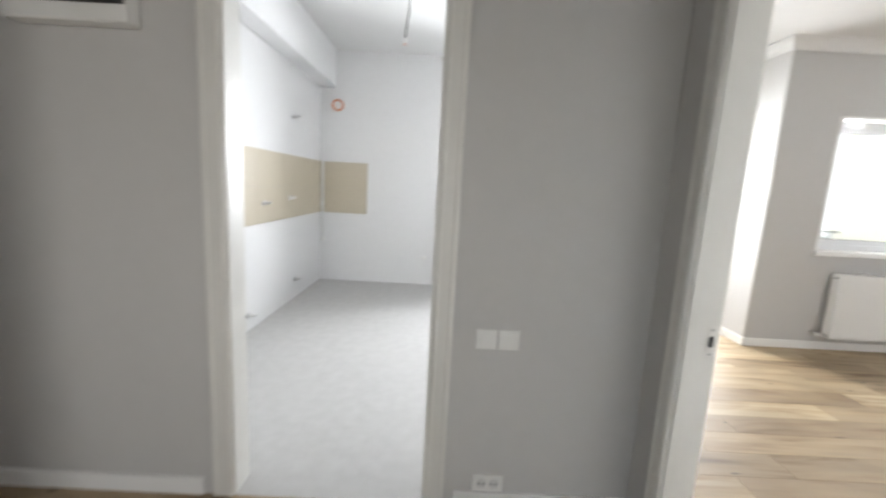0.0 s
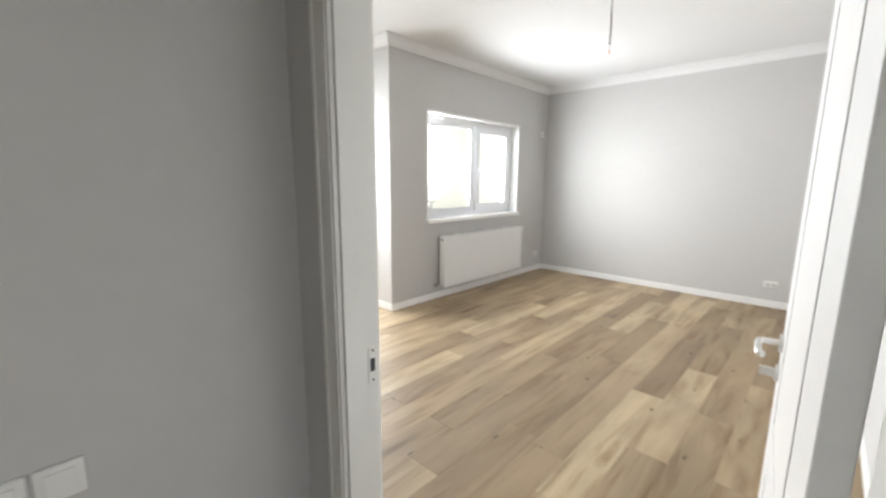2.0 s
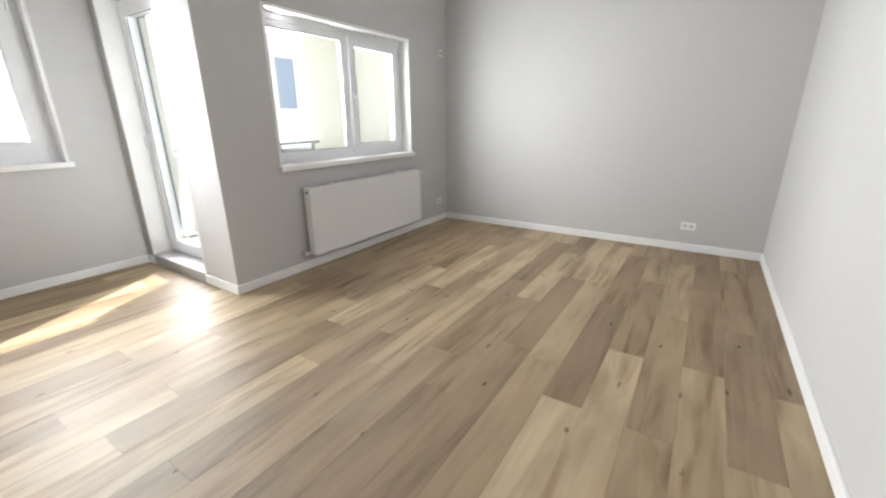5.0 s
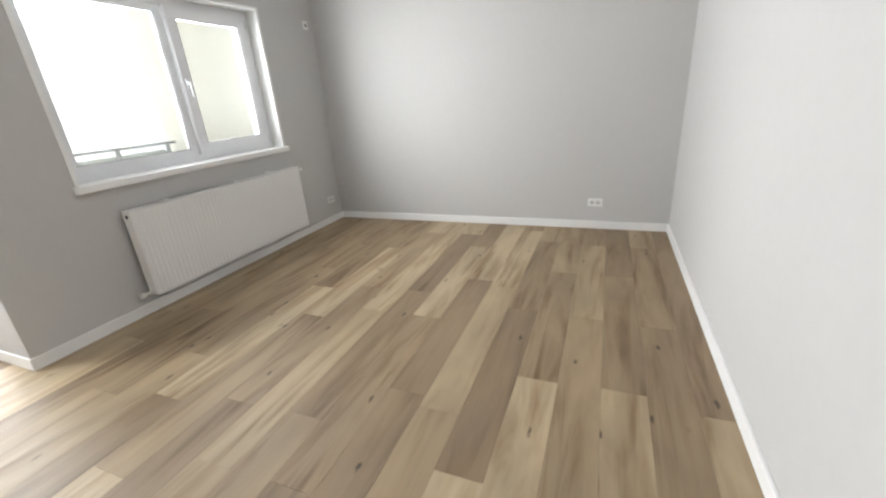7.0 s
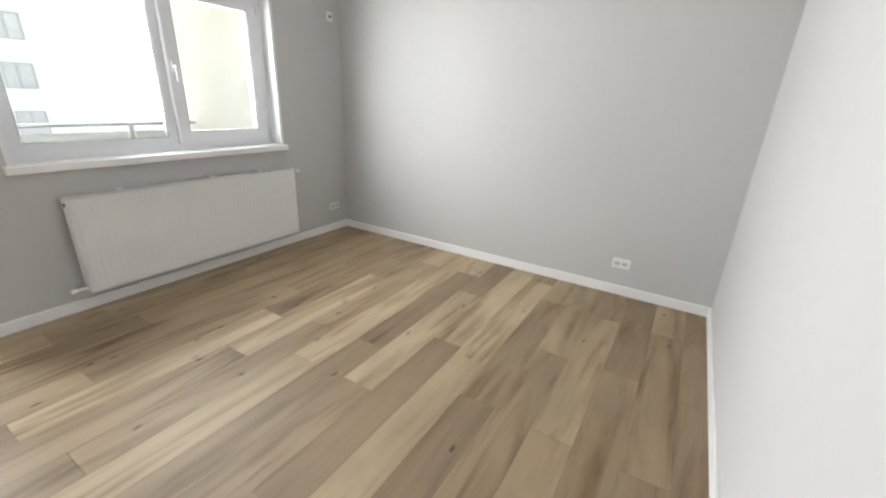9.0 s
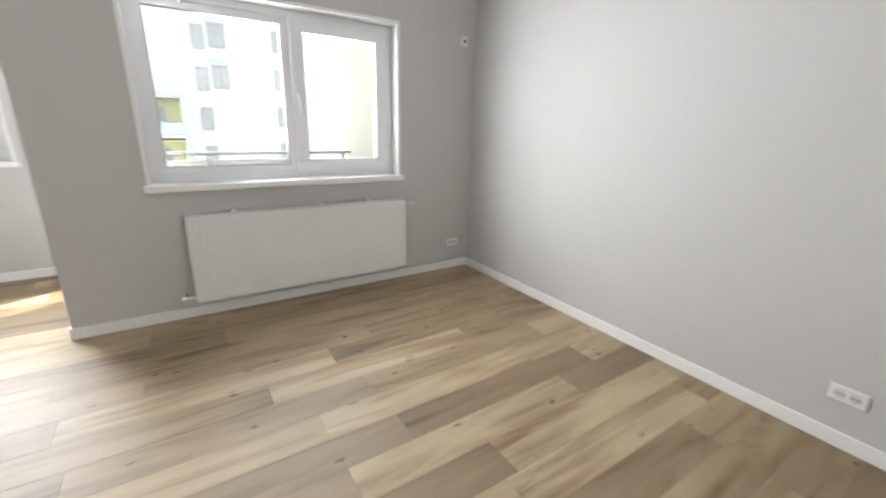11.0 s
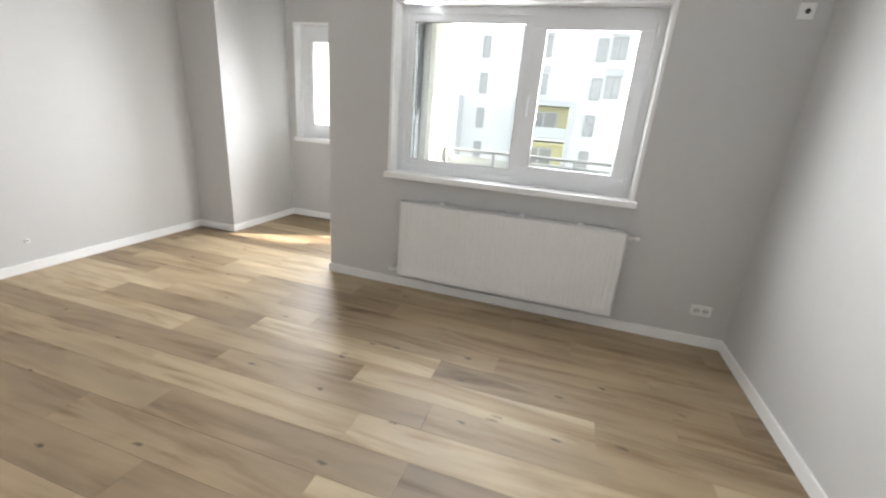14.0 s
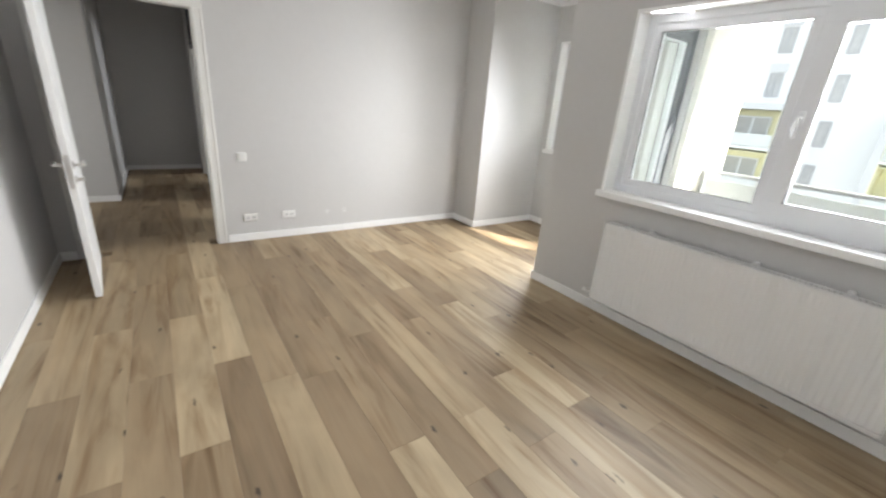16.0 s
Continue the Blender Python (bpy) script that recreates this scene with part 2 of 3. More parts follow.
# ---- large structure ----
TOP = 3.0
W1 = (3.645, 5.365, 0.92, 2.07)     # window of the living room
W2 = (1.745, 2.72, 0.97, 2.2)      # window of the bay
BD = (4.17, 5.07, 0.0, 2.2)        # balcony door
wall("wall_north", "x", YN, YN + 0.3, PX, XE + 0.2, -0.1, TOP, WALL, "light grey painted wall with a wide window over a radiator", [W1])
wall("wall_east", "y", XE, XE + 0.2, YS - 0.2, YN, -0.1, TOP, WALL, "plain light grey painted wall")
wall("wall_south", "x", YS - 0.2, YS, XW, XE, -0.1, TOP, WALL, "plain light grey painted wall")
wall("wall_west", "y", HX, XW, -1.6, COLY, -0.1, TOP, WALL, "light grey painted wall with a doorway to the hall", [(DY0 - 0.03, DY1 + 0.03, -0.1, DH + 0.03)])
wall("column_bay", "y", HX, BX, COLY, OUT, -0.1, TOP, WALL, "grey painted column beside the bay")
wall("wall_bay_north", "x", BY, OUT, BX, PX + 0.3, -0.1, TOP, WALL, "light grey bay wall with a small window", [W2])
wall("wall_bay_east", "y", PX, PX + 0.3, YN + 0.3, BY, -0.1, TOP, WALL, "light grey pier wall with the balcony door", [BD])
wall("wall_hall_north", "x", HY, KY0, -3.2, HX, -0.1, TOP, WALL, "grey painted hall wall with the kitchen doorway", [(-2.6, -1.8, -0.1, DH), (-0.56, 0.27, -0.1, DH + 0.03)])
wall("wall_hall_west", "y", -3.3, -3.12, 0.4, OUT, -0.1, TOP, WALL, "grey painted wall at the end of the hall")
wall("wall_hall_south", "x", 0.45, 0.57, -3.12, -0.86, -0.1, TOP, WALL, "grey painted hall wall ending in a corner")
wall("wall_entry_west", "y", -0.98, -0.86, -1.6, 0.45, -0.1, TOP, WALL, "grey painted wall of the entry")
# the doorway is invented: an unseen opening that holds the hall's fill lamp
wall("wall_entry_south", "x", -1.75, -1.6, -0.98, XW, -0.1, TOP, WALL, "grey painted wall of the entry with an opening added for a fill lamp", [(-0.3, 0.5, -0.1, DH)])
wall("wall_kitchen_west", "y", KX - 0.13, KX, KY0, OUT + 0.03, -0.1, TOP, WHITE_WALL, "white painted kitchen wall")
wall("wall_kitchen_north", "x", KY, KY + 0.2, -3.12, HX, -0.1, TOP, WHITE_WALL, "white painted kitchen wall", [(-2.8, -2.0, 0.9, 2.2), (0.25, 0.99, 0.9, 2.3)])
lining = thing("kitchen_lining", "white paint on the kitchen's inner walls", "wall", kind="structure")
part("south_lining", block((KX, KY0, 0), (-0.64, KY0 + 0.004, KH)), WHITE_WALL, lining)
part("east_lining", block((HX - 0.004, KY0 + 0.004, 0), (HX, KY, KH)), WHITE_WALL, lining)

bm = cuboid(bmesh.new(), (HX, -1.75, H), (XE + 0.2, OUT - 0.2, H + 0.1))
cuboid(bm, (-3.3, -1.75, H), (HX, HY + 0.06, H + 0.1)), cuboid(bm, (-3.3, HY + 0.06, H), (KX - 0.06, OUT, H + 0.1))
structure("ceiling", bm, CEIL, "plain white painted ceiling", "ceiling")
structure("ceiling_kitchen", cuboid(bmesh.new(), (KX - 0.06, HY + 0.06, KH), (HX, KY + 0.1, KH + 0.1)), CEIL, "plain white kitchen ceiling", "ceiling")
structure("roof", cuboid(bmesh.new(), (-3.3, -1.75, TOP), (XE + 0.2, OUT + 0.1, TOP + 0.2)), SLAB, "concrete slab above the flat", "roof")
structure("kitchen_beam", block((KX, KY0 + 0.004, 2.46), (KX + 0.2, KY, KH), 0.004), WHITE_WALL, "white painted boxed beam under the kitchen ceiling", "beam")


def cornice(name, pts):
    """A coved moulding along the foot of the ceiling; pts run with the room on their left."""
    prof = [(0, -0.085), (0.012, -0.085), (0.02, -0.06), (0.045, -0.03), (0.075, -0.014), (0.095, -0.012), (0.095, 0), (0, 0)]
    bm = bmesh.new()
    rings = []
    n = len(pts)
    for i, p in enumerate(pts):
        p = Vector(p)
        d1 = (p - Vector(pts[i - 1])).normalized() if i else None
        d2 = (Vector(pts[i + 1]) - p).normalized() if i < n - 1 else None
        d1, d2 = d1 or d2, d2 or d1
        n1, n2 = Vector((-d1.y, d1.x)), Vector((-d2.y, d2.x))
        m = (n1 + n2) / (1 + n1.dot(n2))
        rings.append([bm.verts.new((p.x + m.x * u, p.y + m.y * u, H + v)) for u, v in prof])
    for a, c in zip(rings, rings[1:]):
        for k in range(len(prof)):
            j = (k + 1) % len(prof)
            bm.faces.new((a[k], a[j], c[j], c[k]))
    bm.faces.new(rings[0]), bm.faces.new(rings[-1][::-1])
    return structure(name, bm, CEIL, "white coved cornice along the ceiling", "cornice")


cornice("cornice", [(XW, COLY), (XW, YS), (XE, YS), (XE, YN), (PX, YN), (PX, BY), (BX, BY), (BX, COLY), (XW, COLY)])


def skirting(name, p, q, side):
    """A white skirting board from p to q, standing out by side (a unit step into the room)."""
    t, h = 0.014, 0.075
    (x0, y0), (x1, y1) = p, q
    bm = block((min(x0, x1), min(y0, y1), 0.001), (max(x0, x1) + side[0] * t * (side[0] > 0), max(y0, y1) + side[1] * t * (side[1] > 0), h), 0.003) if min(side) >= 0 else \
        block((min(x0, x1) + side[0] * t, min(y0, y1) + side[1] * t, 0.001), (max(x0, x1), max(y0, y1), h), 0.003)
    return structure(name, bm, TRIM, "white lacquered skirting board", "skirting board")


skirting("baseboard", (PX, YN), (XE, YN), (0, -1))
skirting("baseboard", (XE, YS + 0.014), (XE, YN - 0.014), (-1, 0))
skirting("baseboard", (XW + 0.014, YS), (XE, YS), (0, 1))
skirting("baseboard", (XW, YS), (XW, DY0 - 0.095), (1, 0))
skirting("baseboard", (XW, DY1 + 0.1), (XW, COLY - 0.014), (1, 0))
skirting("baseboard", (XW, COLY), (BX, COLY), (0, -1))
skirting("baseboard", (BX, COLY - 0.014), (BX, BY - 0.014), (1, 0))
skirting("baseboard", (BX, BY), (PX, BY), (0, -1))
skirting("baseboard", (PX, YN - 0.014), (PX, BD[0]), (-1, 0))
skirting("baseboard", (PX, BD[1]), (PX, BY - 0.014), (-1, 0))
skirting("baseboard", (-3.12, 0.57), (-3.12, HY), (1, 0))
skirting("baseboard", (-3.12, 0.57), (-0.86, 0.57), (0, 1))
skirting("baseboard", (-0.86, -1.6), (-0.86, 0.584), (1, 0))
skirting("baseboard", (-1.72, HY), (-0.66, HY), (0, -1))
skirting("baseboard", (0.37, HY), (HX - 0.014, HY), (0, -1))


# ---- doors ----
def door_frame(name, axis, lo, hi, a, b, top, label):
    """Lining and casings of a doorway in a wall that runs along axis; lo, hi: its two faces."""
    root = thing(name, label, "door frame", kind="structure")
    w, t, p = 0.08, 0.03, 0.014

    def put(nm, u0, u1, v0, v1, z0, z1, bv=0.003):
        pts = ((u0, v0, z0), (u1, v1, z1)) if axis == "x" else ((v0, u0, z0), (v1, u1, z1))
        part(nm, block(*pts, bv), CASING, root)

    put("jamb", a - t, a, lo - 0.002, hi + 0.002, 0.002, top)
    put("jamb", b, b + t, lo - 0.002, hi + 0.002, 0.002, top)
    put("head_jamb", a - t, b + t, lo - 0.002, hi + 0.002, top, top + t)
    for v0, v1, s in ((lo - p, lo, -1), (hi, hi + p, 1)):
        for u0, u1 in ((a - w - 0.008, a - 0.008), (b + 0.008, b + w + 0.008)):
            put("casing", u0, u1, v0, v1, 0.002, top + 0.008)
            c = v0 if s < 0 else v1
            put("casing_bead", u0 + 0.008, u0 + 0.02, c - 0.004, c + 0.004, 0.004, top)
            put("casing_bead", u1 - 0.02, u1 - 0.008, c - 0.004, c + 0.004, 0.004, top)
        put("head_casing", a - w - 0.008, b + w + 0.008, v0, v1, top + 0.008, top + w + 0.008)
    return root


frame_living = door_frame("door_frame_1", "y", HX, XW, DY0, DY1, DH, "white lacquered frame of the living room doorway")
door_frame("door_frame_2", "x", HY, KY0, -0.53, 0.24, DH, "white lacquered frame of the open kitchen doorway")
door_frame("door_frame_3", "x", HY, KY0, -2.57, -1.83, DH - 0.03, "white lacquered frame of a doorway off the hall")
plate = part("strike_plate", block((1.158, DY1 - 0.002, 0.8), (1.184, DY1 + 0.001, 0.905), 0.001), CASING, frame_living, "white strike plate with a dark latch hole")
part("strike_hole", block((1.163, DY1 - 0.003, 0.835), (1.178, DY1 - 0.0015, 0.872)), DARK, plate)
for dx in (0.81, 0.895):
    part("strike_screw", rod((1.171, DY1 - 0.0045, dx), (1.171, DY1 - 0.002, dx), 0.003), DARK, plate)


def door_leaf(m):
    """A panelled door leaf, hinged at its origin and reaching along +x; shallow panel mouldings on both faces."""
    root = thing("door_1", "white lacquered panel door standing open on its frame", "door", m, kind="structure")
    L, T, Z0, Z1 = 0.85, 0.04, 0.008, 1.99
    part("leaf", block((0, -T / 2, Z0), (L, T / 2, Z1), 0.003), TRIM, root)
    for s in (-1, 1):
        for z0, z1 in ((0.16, 0.58), (0.7, 1.84)):
            y = s * T / 2
            bm = bmesh.new()
            x0, x1, w, d = 0.2, L - 0.17, 0.012, 0.0025
            for a, c in (((x0, z0), (x1, z0 + w)), ((x0, z1 - w), (x1, z1)), ((x0, z0 + w), (x0 + w, z1 - w)), ((x1 - w, z0 + w), (x1, z1 - w))):
                cuboid(bm, (a[0], y - s * 0.004, a[1]), (c[0], y + s * d, c[1]))
            bmesh.ops.bevel(bm, geom=bm.edges[:], offset=0.0018, segments=2, affect="EDGES")
            part("panel_moulding", bm, TRIM, root)
    x = L - 0.055
    for s in (-1, 1):
        y = s * T / 2
        hd = part("door_handle", sweep([(x, y, 0.9), (x, y + s * 0.045, 0.9), (x - 0.008, y + s * 0.054, 0.9), (x - 0.03, y + s * 0.056, 0.9), (x - 0.115, y + s * 0.054, 0.9), (x - 0.125, y + s * 0.045, 0.9)], 0.009, 12), CHROME, root, "brushed nickel lever handle", True)
        part("rosette", rod((x, y, 0.9), (x, y + s * 0.009, 0.9), 0.026, 24), CHROME, hd)
        lock = part("lock_rosette", rod((x, y, 0.81), (x, y + s * 0.009, 0.81), 0.024, 24), CHROME, root, "brushed nickel lock rosette")
        part("thumb_turn" if s > 0 else "keyhole", block((x - 0.006, y, 0.798), (x + 0.006, y + s * (0.045 if s > 0 else 0.0115), 0.822), 0.002), CHROME if s > 0 else DARK, lock)
    part("lock_plate", block((L - 0.001, -0.011, 0.76), (L + 0.0015, 0.011, 0.97), 0.0005), CHROME, root, "steel lock plate")
    for z in (0.22, 1.78):
        part("hinge", rod((-0.006, -T / 2, z - 0.045), (-0.006, -T / 2, z + 0.045), 0.008, 12), CHROME, root, "steel hinge")
    return root


door_leaf(pose(XW + 0.022, DY0 + 0.03, 0, 0, 0, 4.8))


# ---- windows ----
def lever(parent, x, y, z, s):
    """A window handle on an inner face that looks along s * y."""
    h = part("window_handle", block((x - 0.014, y, z - 0.035), (x + 0.014, y + s * 0.012, z + 0.035), 0.004), PVC, parent, "white plastic window handle")
    part("grip", block((x - 0.009, y + s * 0.03, z - 0.1), (x + 0.008, y + s * 0.042, z + 0.01), 0.006, 3), PVC, h)
    part("neck", rod((x, y + s * 0.008, z), (x, y + s * 0.036, z), 0.009), PVC, h)


def ring(u0, u1, z0, z1, w, v0, v1, bv=0.004):
    bm = bmesh.new()
    for a, c in (((u0, z0), (u1, z0 + w)), ((u0, z1 - w), (u1, z1)), ((u0, z0 + w), (u0 + w, z1 - w)), ((u1 - w, z0 + w), (u1, z1 - w))):
        cuboid(bm, (a[0], v0, a[1]), (c[0], v1, c[1]))
    if bv:
        bmesh.ops.bevel(bm, geom=[e for e in bm.edges], offset=bv, segments=2, affect="EDGES")
    return bm


def window(name, label, m, width, z0, z1, sashes, reveal, handle_on=None, outer=None, sill=True, fw=0.045):
    """A plastic window: x across, +y outward; its reveal starts at y = 0. sashes: (from, to, fixed) with glass."""
    root = thing(name, label, "window", m, kind="structure")
    f0, f1 = reveal, reveal + 0.07
    body = part("window_frame", ring(0, width, z0, z1, fw, f0, f1), PVC, root)
    if outer:
        part("outer_frame", ring(0, width, z0, z1, 0.05, f1, f1 + 0.01), outer, root, "anthracite outer face of the frame")
    for i, (a, b, fixed) in enumerate(sashes):
        w = 0.05 if fixed else 0.085
        y0 = f0 + 0.012 if fixed else f0 - 0.018
        s = part("sash", ring(a, b, z0 + fw - 0.005, z1 - fw + 0.005, w, y0, f1 - 0.008, 0.005), PVC, root)
        if outer:
            part("outer_sash", ring(a, b, z0 + fw - 0.005, z1 - fw + 0.005, w, f1 - 0.008, f1 + 0.006, 0.003), outer, s, "anthracite outer face of the sash")
        part("gasket", ring(a + w - 0.003, b - w + 0.003, z0 + fw - 0.005 + w - 0.003, z1 - fw + 0.005 - w + 0.003, 0.006, y0 + 0.006, y0 + 0.012, 0), GASKET, s, "thin black rubber gasket")
        pane = part("pane", block((a + w - 0.004, f0 + 0.03, z0 + fw - 0.009 + w), (b - w + 0.004, f0 + 0.034, z1 - fw + 0.009 - w)), GLASS, s)
        pane.visible_shadow = False
        if handle_on == i:
            lever(s, a + w * 0.45, y0, (z0 + z1) / 2, -1)
            for z in (z0 + 0.1, z1 - 0.12):
                part("hinge", rod((b + 0.006, y0 - 0.004, z - 0.035), (b + 0.006, y0 - 0.004, z + 0.035), 0.007), PVC, s)
    # white plaster reveal, standing a little proud of the wall
    rv = bmesh.new()
    e = 0.004
    cuboid(rv, (-0.018, -e, z0), (0.004, f0, z1 + 0.018)), cuboid(rv, (width - 0.004, -e, z0), (width + 0.018, f0, z1 + 0.018))
    cuboid(rv, (0.004, -e, z1 - 0.004), (width - 0.004, f0, z1 + 0.018))
    part("reveal", rv, TRIM, root, "white plastered reveal")
    if sill:
        part("window_sill", block((-0.035, -0.04, z0 - 0.04), (width + 0.035, f0 + 0.004, z0 + 0.003), 0.004), TRIM, root, "white window sill board")
    return root


w1 = W1[1] - W1[0]
window("window_1", "white plastic two-part window with a white sill", pose(W1[0], YN, 0), w1, W1[2], W1[3],
       [(0.05, 0.925, True), (0.935, w1 - 0.055, False)], 0.12, 1, fw=0.055)
part("mullion", block((0.905 + W1[0], YN + 0.135, W1[2] + 0.03), (0.945 + W1[0], YN + 0.18, W1[3] - 0.03), 0.003), PVC, bpy.data.objects["window_1"]).matrix_parent_inverse = pose(W1[0], YN, 0).inverted()
w2 = W2[1] - W2[0]
window("window_2", "white plastic bay window with one sash", pose(W2[0], BY, 0), w2, W2[2], W2[3], [(0.075, w2 - 0.075, False)], 0.1, 0, fw=0.08)
window("window_3", "white plastic kitchen window", pose(0.25, KY, 0), 0.74, 0.9, 2.3, [(0.04, 0.7, False)], 0.07, 0)
window("window_4", "white plastic window of the side room", pose(-2.8, KY, 0), 0.8, 0.9, 2.2, [(0.04, 0.76, False)], 0.07, 0)
bw = BD[1] - BD[0]
window("balcony_door", "white plastic glazed balcony door, anthracite outside", pose(PX, BD[1], 0, 0, 0, -90), bw, 0.09, BD[3], [(0.04, bw - 0.04, False)], 0.16, 0, GREY_PVC, False)
structure("threshold", block((PX - 0.005, BD[0], -0.05), (PX + 0.3, BD[1], 0.088), 0.006), STONE, "grey stone threshold step of the balcony door", "threshold")


# ---- radiator ----
def radiator(m):
    """A steel panel radiator, 1.59 m wide: ribbed front, top grille, side covers, valves and wall brackets."""
    root = thing("radiator", "white ribbed steel panel radiator hanging under the window", "radiator", m)
    L, Hh, D = 1.59, 0.59, 0.075
    bm = bmesh.new()
    n = 48
    prev = None
    for i in range(n):
        x0 = 0.02 + (L - 0.04) * i / n
        p = (L - 0.04) / n
        for x, y in ((x0, 0.0), (x0 + p * 0.18, 0.0), (x0 + p * 0.34, 0.005), (x0 + p * 0.66, 0.005), (x0 + p * 0.82, 0.0)):
            col = [bm.verts.new((x, -D + (0.0 if k in (0, 3) else y), z)) for k, z in enumerate((0.025, 0.055, Hh - 0.055, Hh - 0.025))]
            if prev:
                for k in range(3):
                    bm.faces.new((prev[k], col[k], col[k + 1], prev[k + 1]))
            prev = col
    part("front_panel", bm, ENAMEL, root, smooth=True)
    bm = cuboid(bmesh.new(), (0.008, -D, 0.0), (L - 0.008, -D + 0.012, 0.027))
    cuboid(bm, (0.008, -D, Hh - 0.027), (L - 0.008, -D + 0.012, Hh - 0.006)), cuboid(bm, (0.008, -D, 0.027), (0.022, -D + 0.012, Hh - 0.027))
    cuboid(bm, (L - 0.033, -D, 0.027), (L - 0.008, -D + 0.012, Hh - 0.027))
    bmesh.ops.bevel(bm, geom=bm.edges[:], offset=0.003, segments=2, affect="EDGES")
    part("front_border", bm, ENAMEL, root)
    part("back_panel", block((0.02, -0.02, 0.0), (L - 0.02, -0.008, Hh - 0.01), 0.003), ENAMEL, root)
    for x in (0.0, L - 0.006):
        part("side_cover", block((x, -D - 0.002, 0.006), (x + 0.006, 0, Hh), 0.002), ENAMEL, root)
    bm = cuboid(bmesh.new(), (0.0, -D - 0.002, Hh - 0.004), (L, -D + 0.008, Hh + 0.002))
    cuboid(bm, (0.0, -0.008, Hh - 0.004), (L, 0, Hh + 0.002))
    for i in range(72):
        x = 0.006 + (L - 0.012) * i / 71
        cuboid(bm, (x - 0.004, -D + 0.008, Hh - 0.004), (x + 0.004, -0.008, Hh + 0.001))
    part("top_grille", bm, ENAMEL, root, "white top grille")
    for x in (0.3, L / 2 + 0.1, L - 0.3):
        part("bracket", block((x - 0.015, -0.015, -0.012), (x + 0.015, 0.045, Hh + 0.012), 0.003), ENAMEL, root, "white wall bracket")
    v = part("valve", rod((L, -0.04, Hh - 0.035), (L + 0.055, -0.04, Hh - 0.035), 0.011), CHROME, root, "nickel air valve")
    part("valve_nut", rod((L + 0.02, -0.04, Hh - 0.035), (L + 0.035, -0.04, Hh - 0.035), 0.017, 6), CHROME, v)
    part("valve_head", rod((L + 0.05, -0.04, Hh - 0.035), (L + 0.075, -0.04, Hh - 0.035), 0.015, 16), PLASTIC, v)
    t = part("return_valve", rod((-0.06, -0.04, 0.03), (0.0, -0.04, 0.03), 0.011), CHROME, root, "nickel return valve with a pipe")
    part("pipe", sweep([(-0.045, -0.04, 0.03), (-0.05, -0.04, 0.03), (-0.055, -0.02, 0.03), (-0.055, 0.04, 0.03)], 0.008), CHROME, t)
    part("valve_cap", rod((-0.085, -0.04, 0.03), (-0.058, -0.04, 0.03), 0.015, 16), PLASTIC, t)
    part("plug", rod((-0.004, -0.04, Hh - 0.035), (0.001, -0.04, Hh - 0.035), 0.011, 16), DARK, root, "dark end plug")
    return root


radiator(pose(3.79, YN - 0.04, 0.138))


# ---- sockets, switches and small fixtures ----
def rounded(w, h, d, r=0.006):
    return block((-w / 2, -d, -h / 2), (w / 2, 0, h / 2), min(r, d * 0.45), 3)


def socket(m, gangs=2, label="white double wall socket"):
    """x along the wall, -y into the room."""
    root = thing("wall_socket", label, "socket", m, group="wall sockets")
    part("cover_plate", rounded(0.076 + 0.05 * (gangs - 1), 0.074, 0.009), PLASTIC, root)
    for i in range(gangs):
        x = (i - (gangs - 1) / 2) * 0.052
        wl = part("socket_well", rod((x, -0.0095, 0), (x, -0.0105, 0), 0.021, 24), GREYWELL, root, "recessed round socket face")
        for dx in (-0.0095, 0.0095):
            part("pin_hole", rod((x + dx, -0.0108, 0), (x + dx, -0.0115, 0), 0.0042, 10), DARK, wl)
    return root


GREYWELL = mat("socket_face", (0.66, 0.66, 0.65), 0.35, var=0.01)


def switch(m, label="white square light switch"):
    root = thing("light_switch", label, "switch", m, group="light switches")
    part("cover_plate", rounded(0.08, 0.08, 0.009), PLASTIC, root)
    part("rocker", block((-0.024, -0.0135, -0.026), (0.024, -0.008, 0.026), 0.002), PLASTIC, root)
    return root


TO_W, TO_E, TO_N, TO_S = -90 + 180, -90, 0, 180
socket(pose(5.935, YN, 0.258))
socket(pose(XE, 0.905, 0.252, 0, 0, -90))
socket(pose(XW, 1.72, 0.236, 0, 0, 90))
socket(pose(XW, 2.085, 0.239, 0, 0, 90))
for y in (2.488, 2.681):
    o = thing("cable_outlet", "small white round cable outlet low on the wall", "outlet", pose(XW, y, 0.238, 0, 0, 90))
    part("cap", rod((0, 0, 0), (0, -0.006, 0), 0.017, 20), PLASTIC, o)
    part("hole", rod((0, -0.006, 0), (0, -0.0068, 0), 0.007, 12), DARK, o)
switch(pose(XW, 1.69, 0.826, 0, 0, 90))
switch(pose(0.462, HY, 0.735))
switch(pose(0.55, HY, 0.735))
socket(pose(0.508, HY, 0.115))
b = thing("cable_box", "white square wall box with a dark cable hole", "outlet", pose(5.993, YN, 2.02))
part("cover_plate", rounded(0.075, 0.08, 0.01), PLASTIC, b)
part("hole", rod((0.004, -0.0095, 0.0), (0.004, -0.0112, 0.0), 0.013, 16), DARK, b)

p = thing("fuse_box", "white wall cabinet with a dark glossy front in the hall", "fuse box", pose(-1.02, HY, 1.79))
part("case", block((-0.21, -0.07, 0), (0.21, 0, 0.55), 0.008, 3), PLASTIC, p)
part("cover", block((-0.205, -0.085, 0.055), (0.205, -0.068, 0.54), 0.006), DARK, p, "dark glossy cover")
for i in range(14):
    part("rib", block((-0.19 + i * 0.0285, -0.088, 0.06), (-0.182 + i * 0.0285, -0.084, 0.53)), GASKET, p)


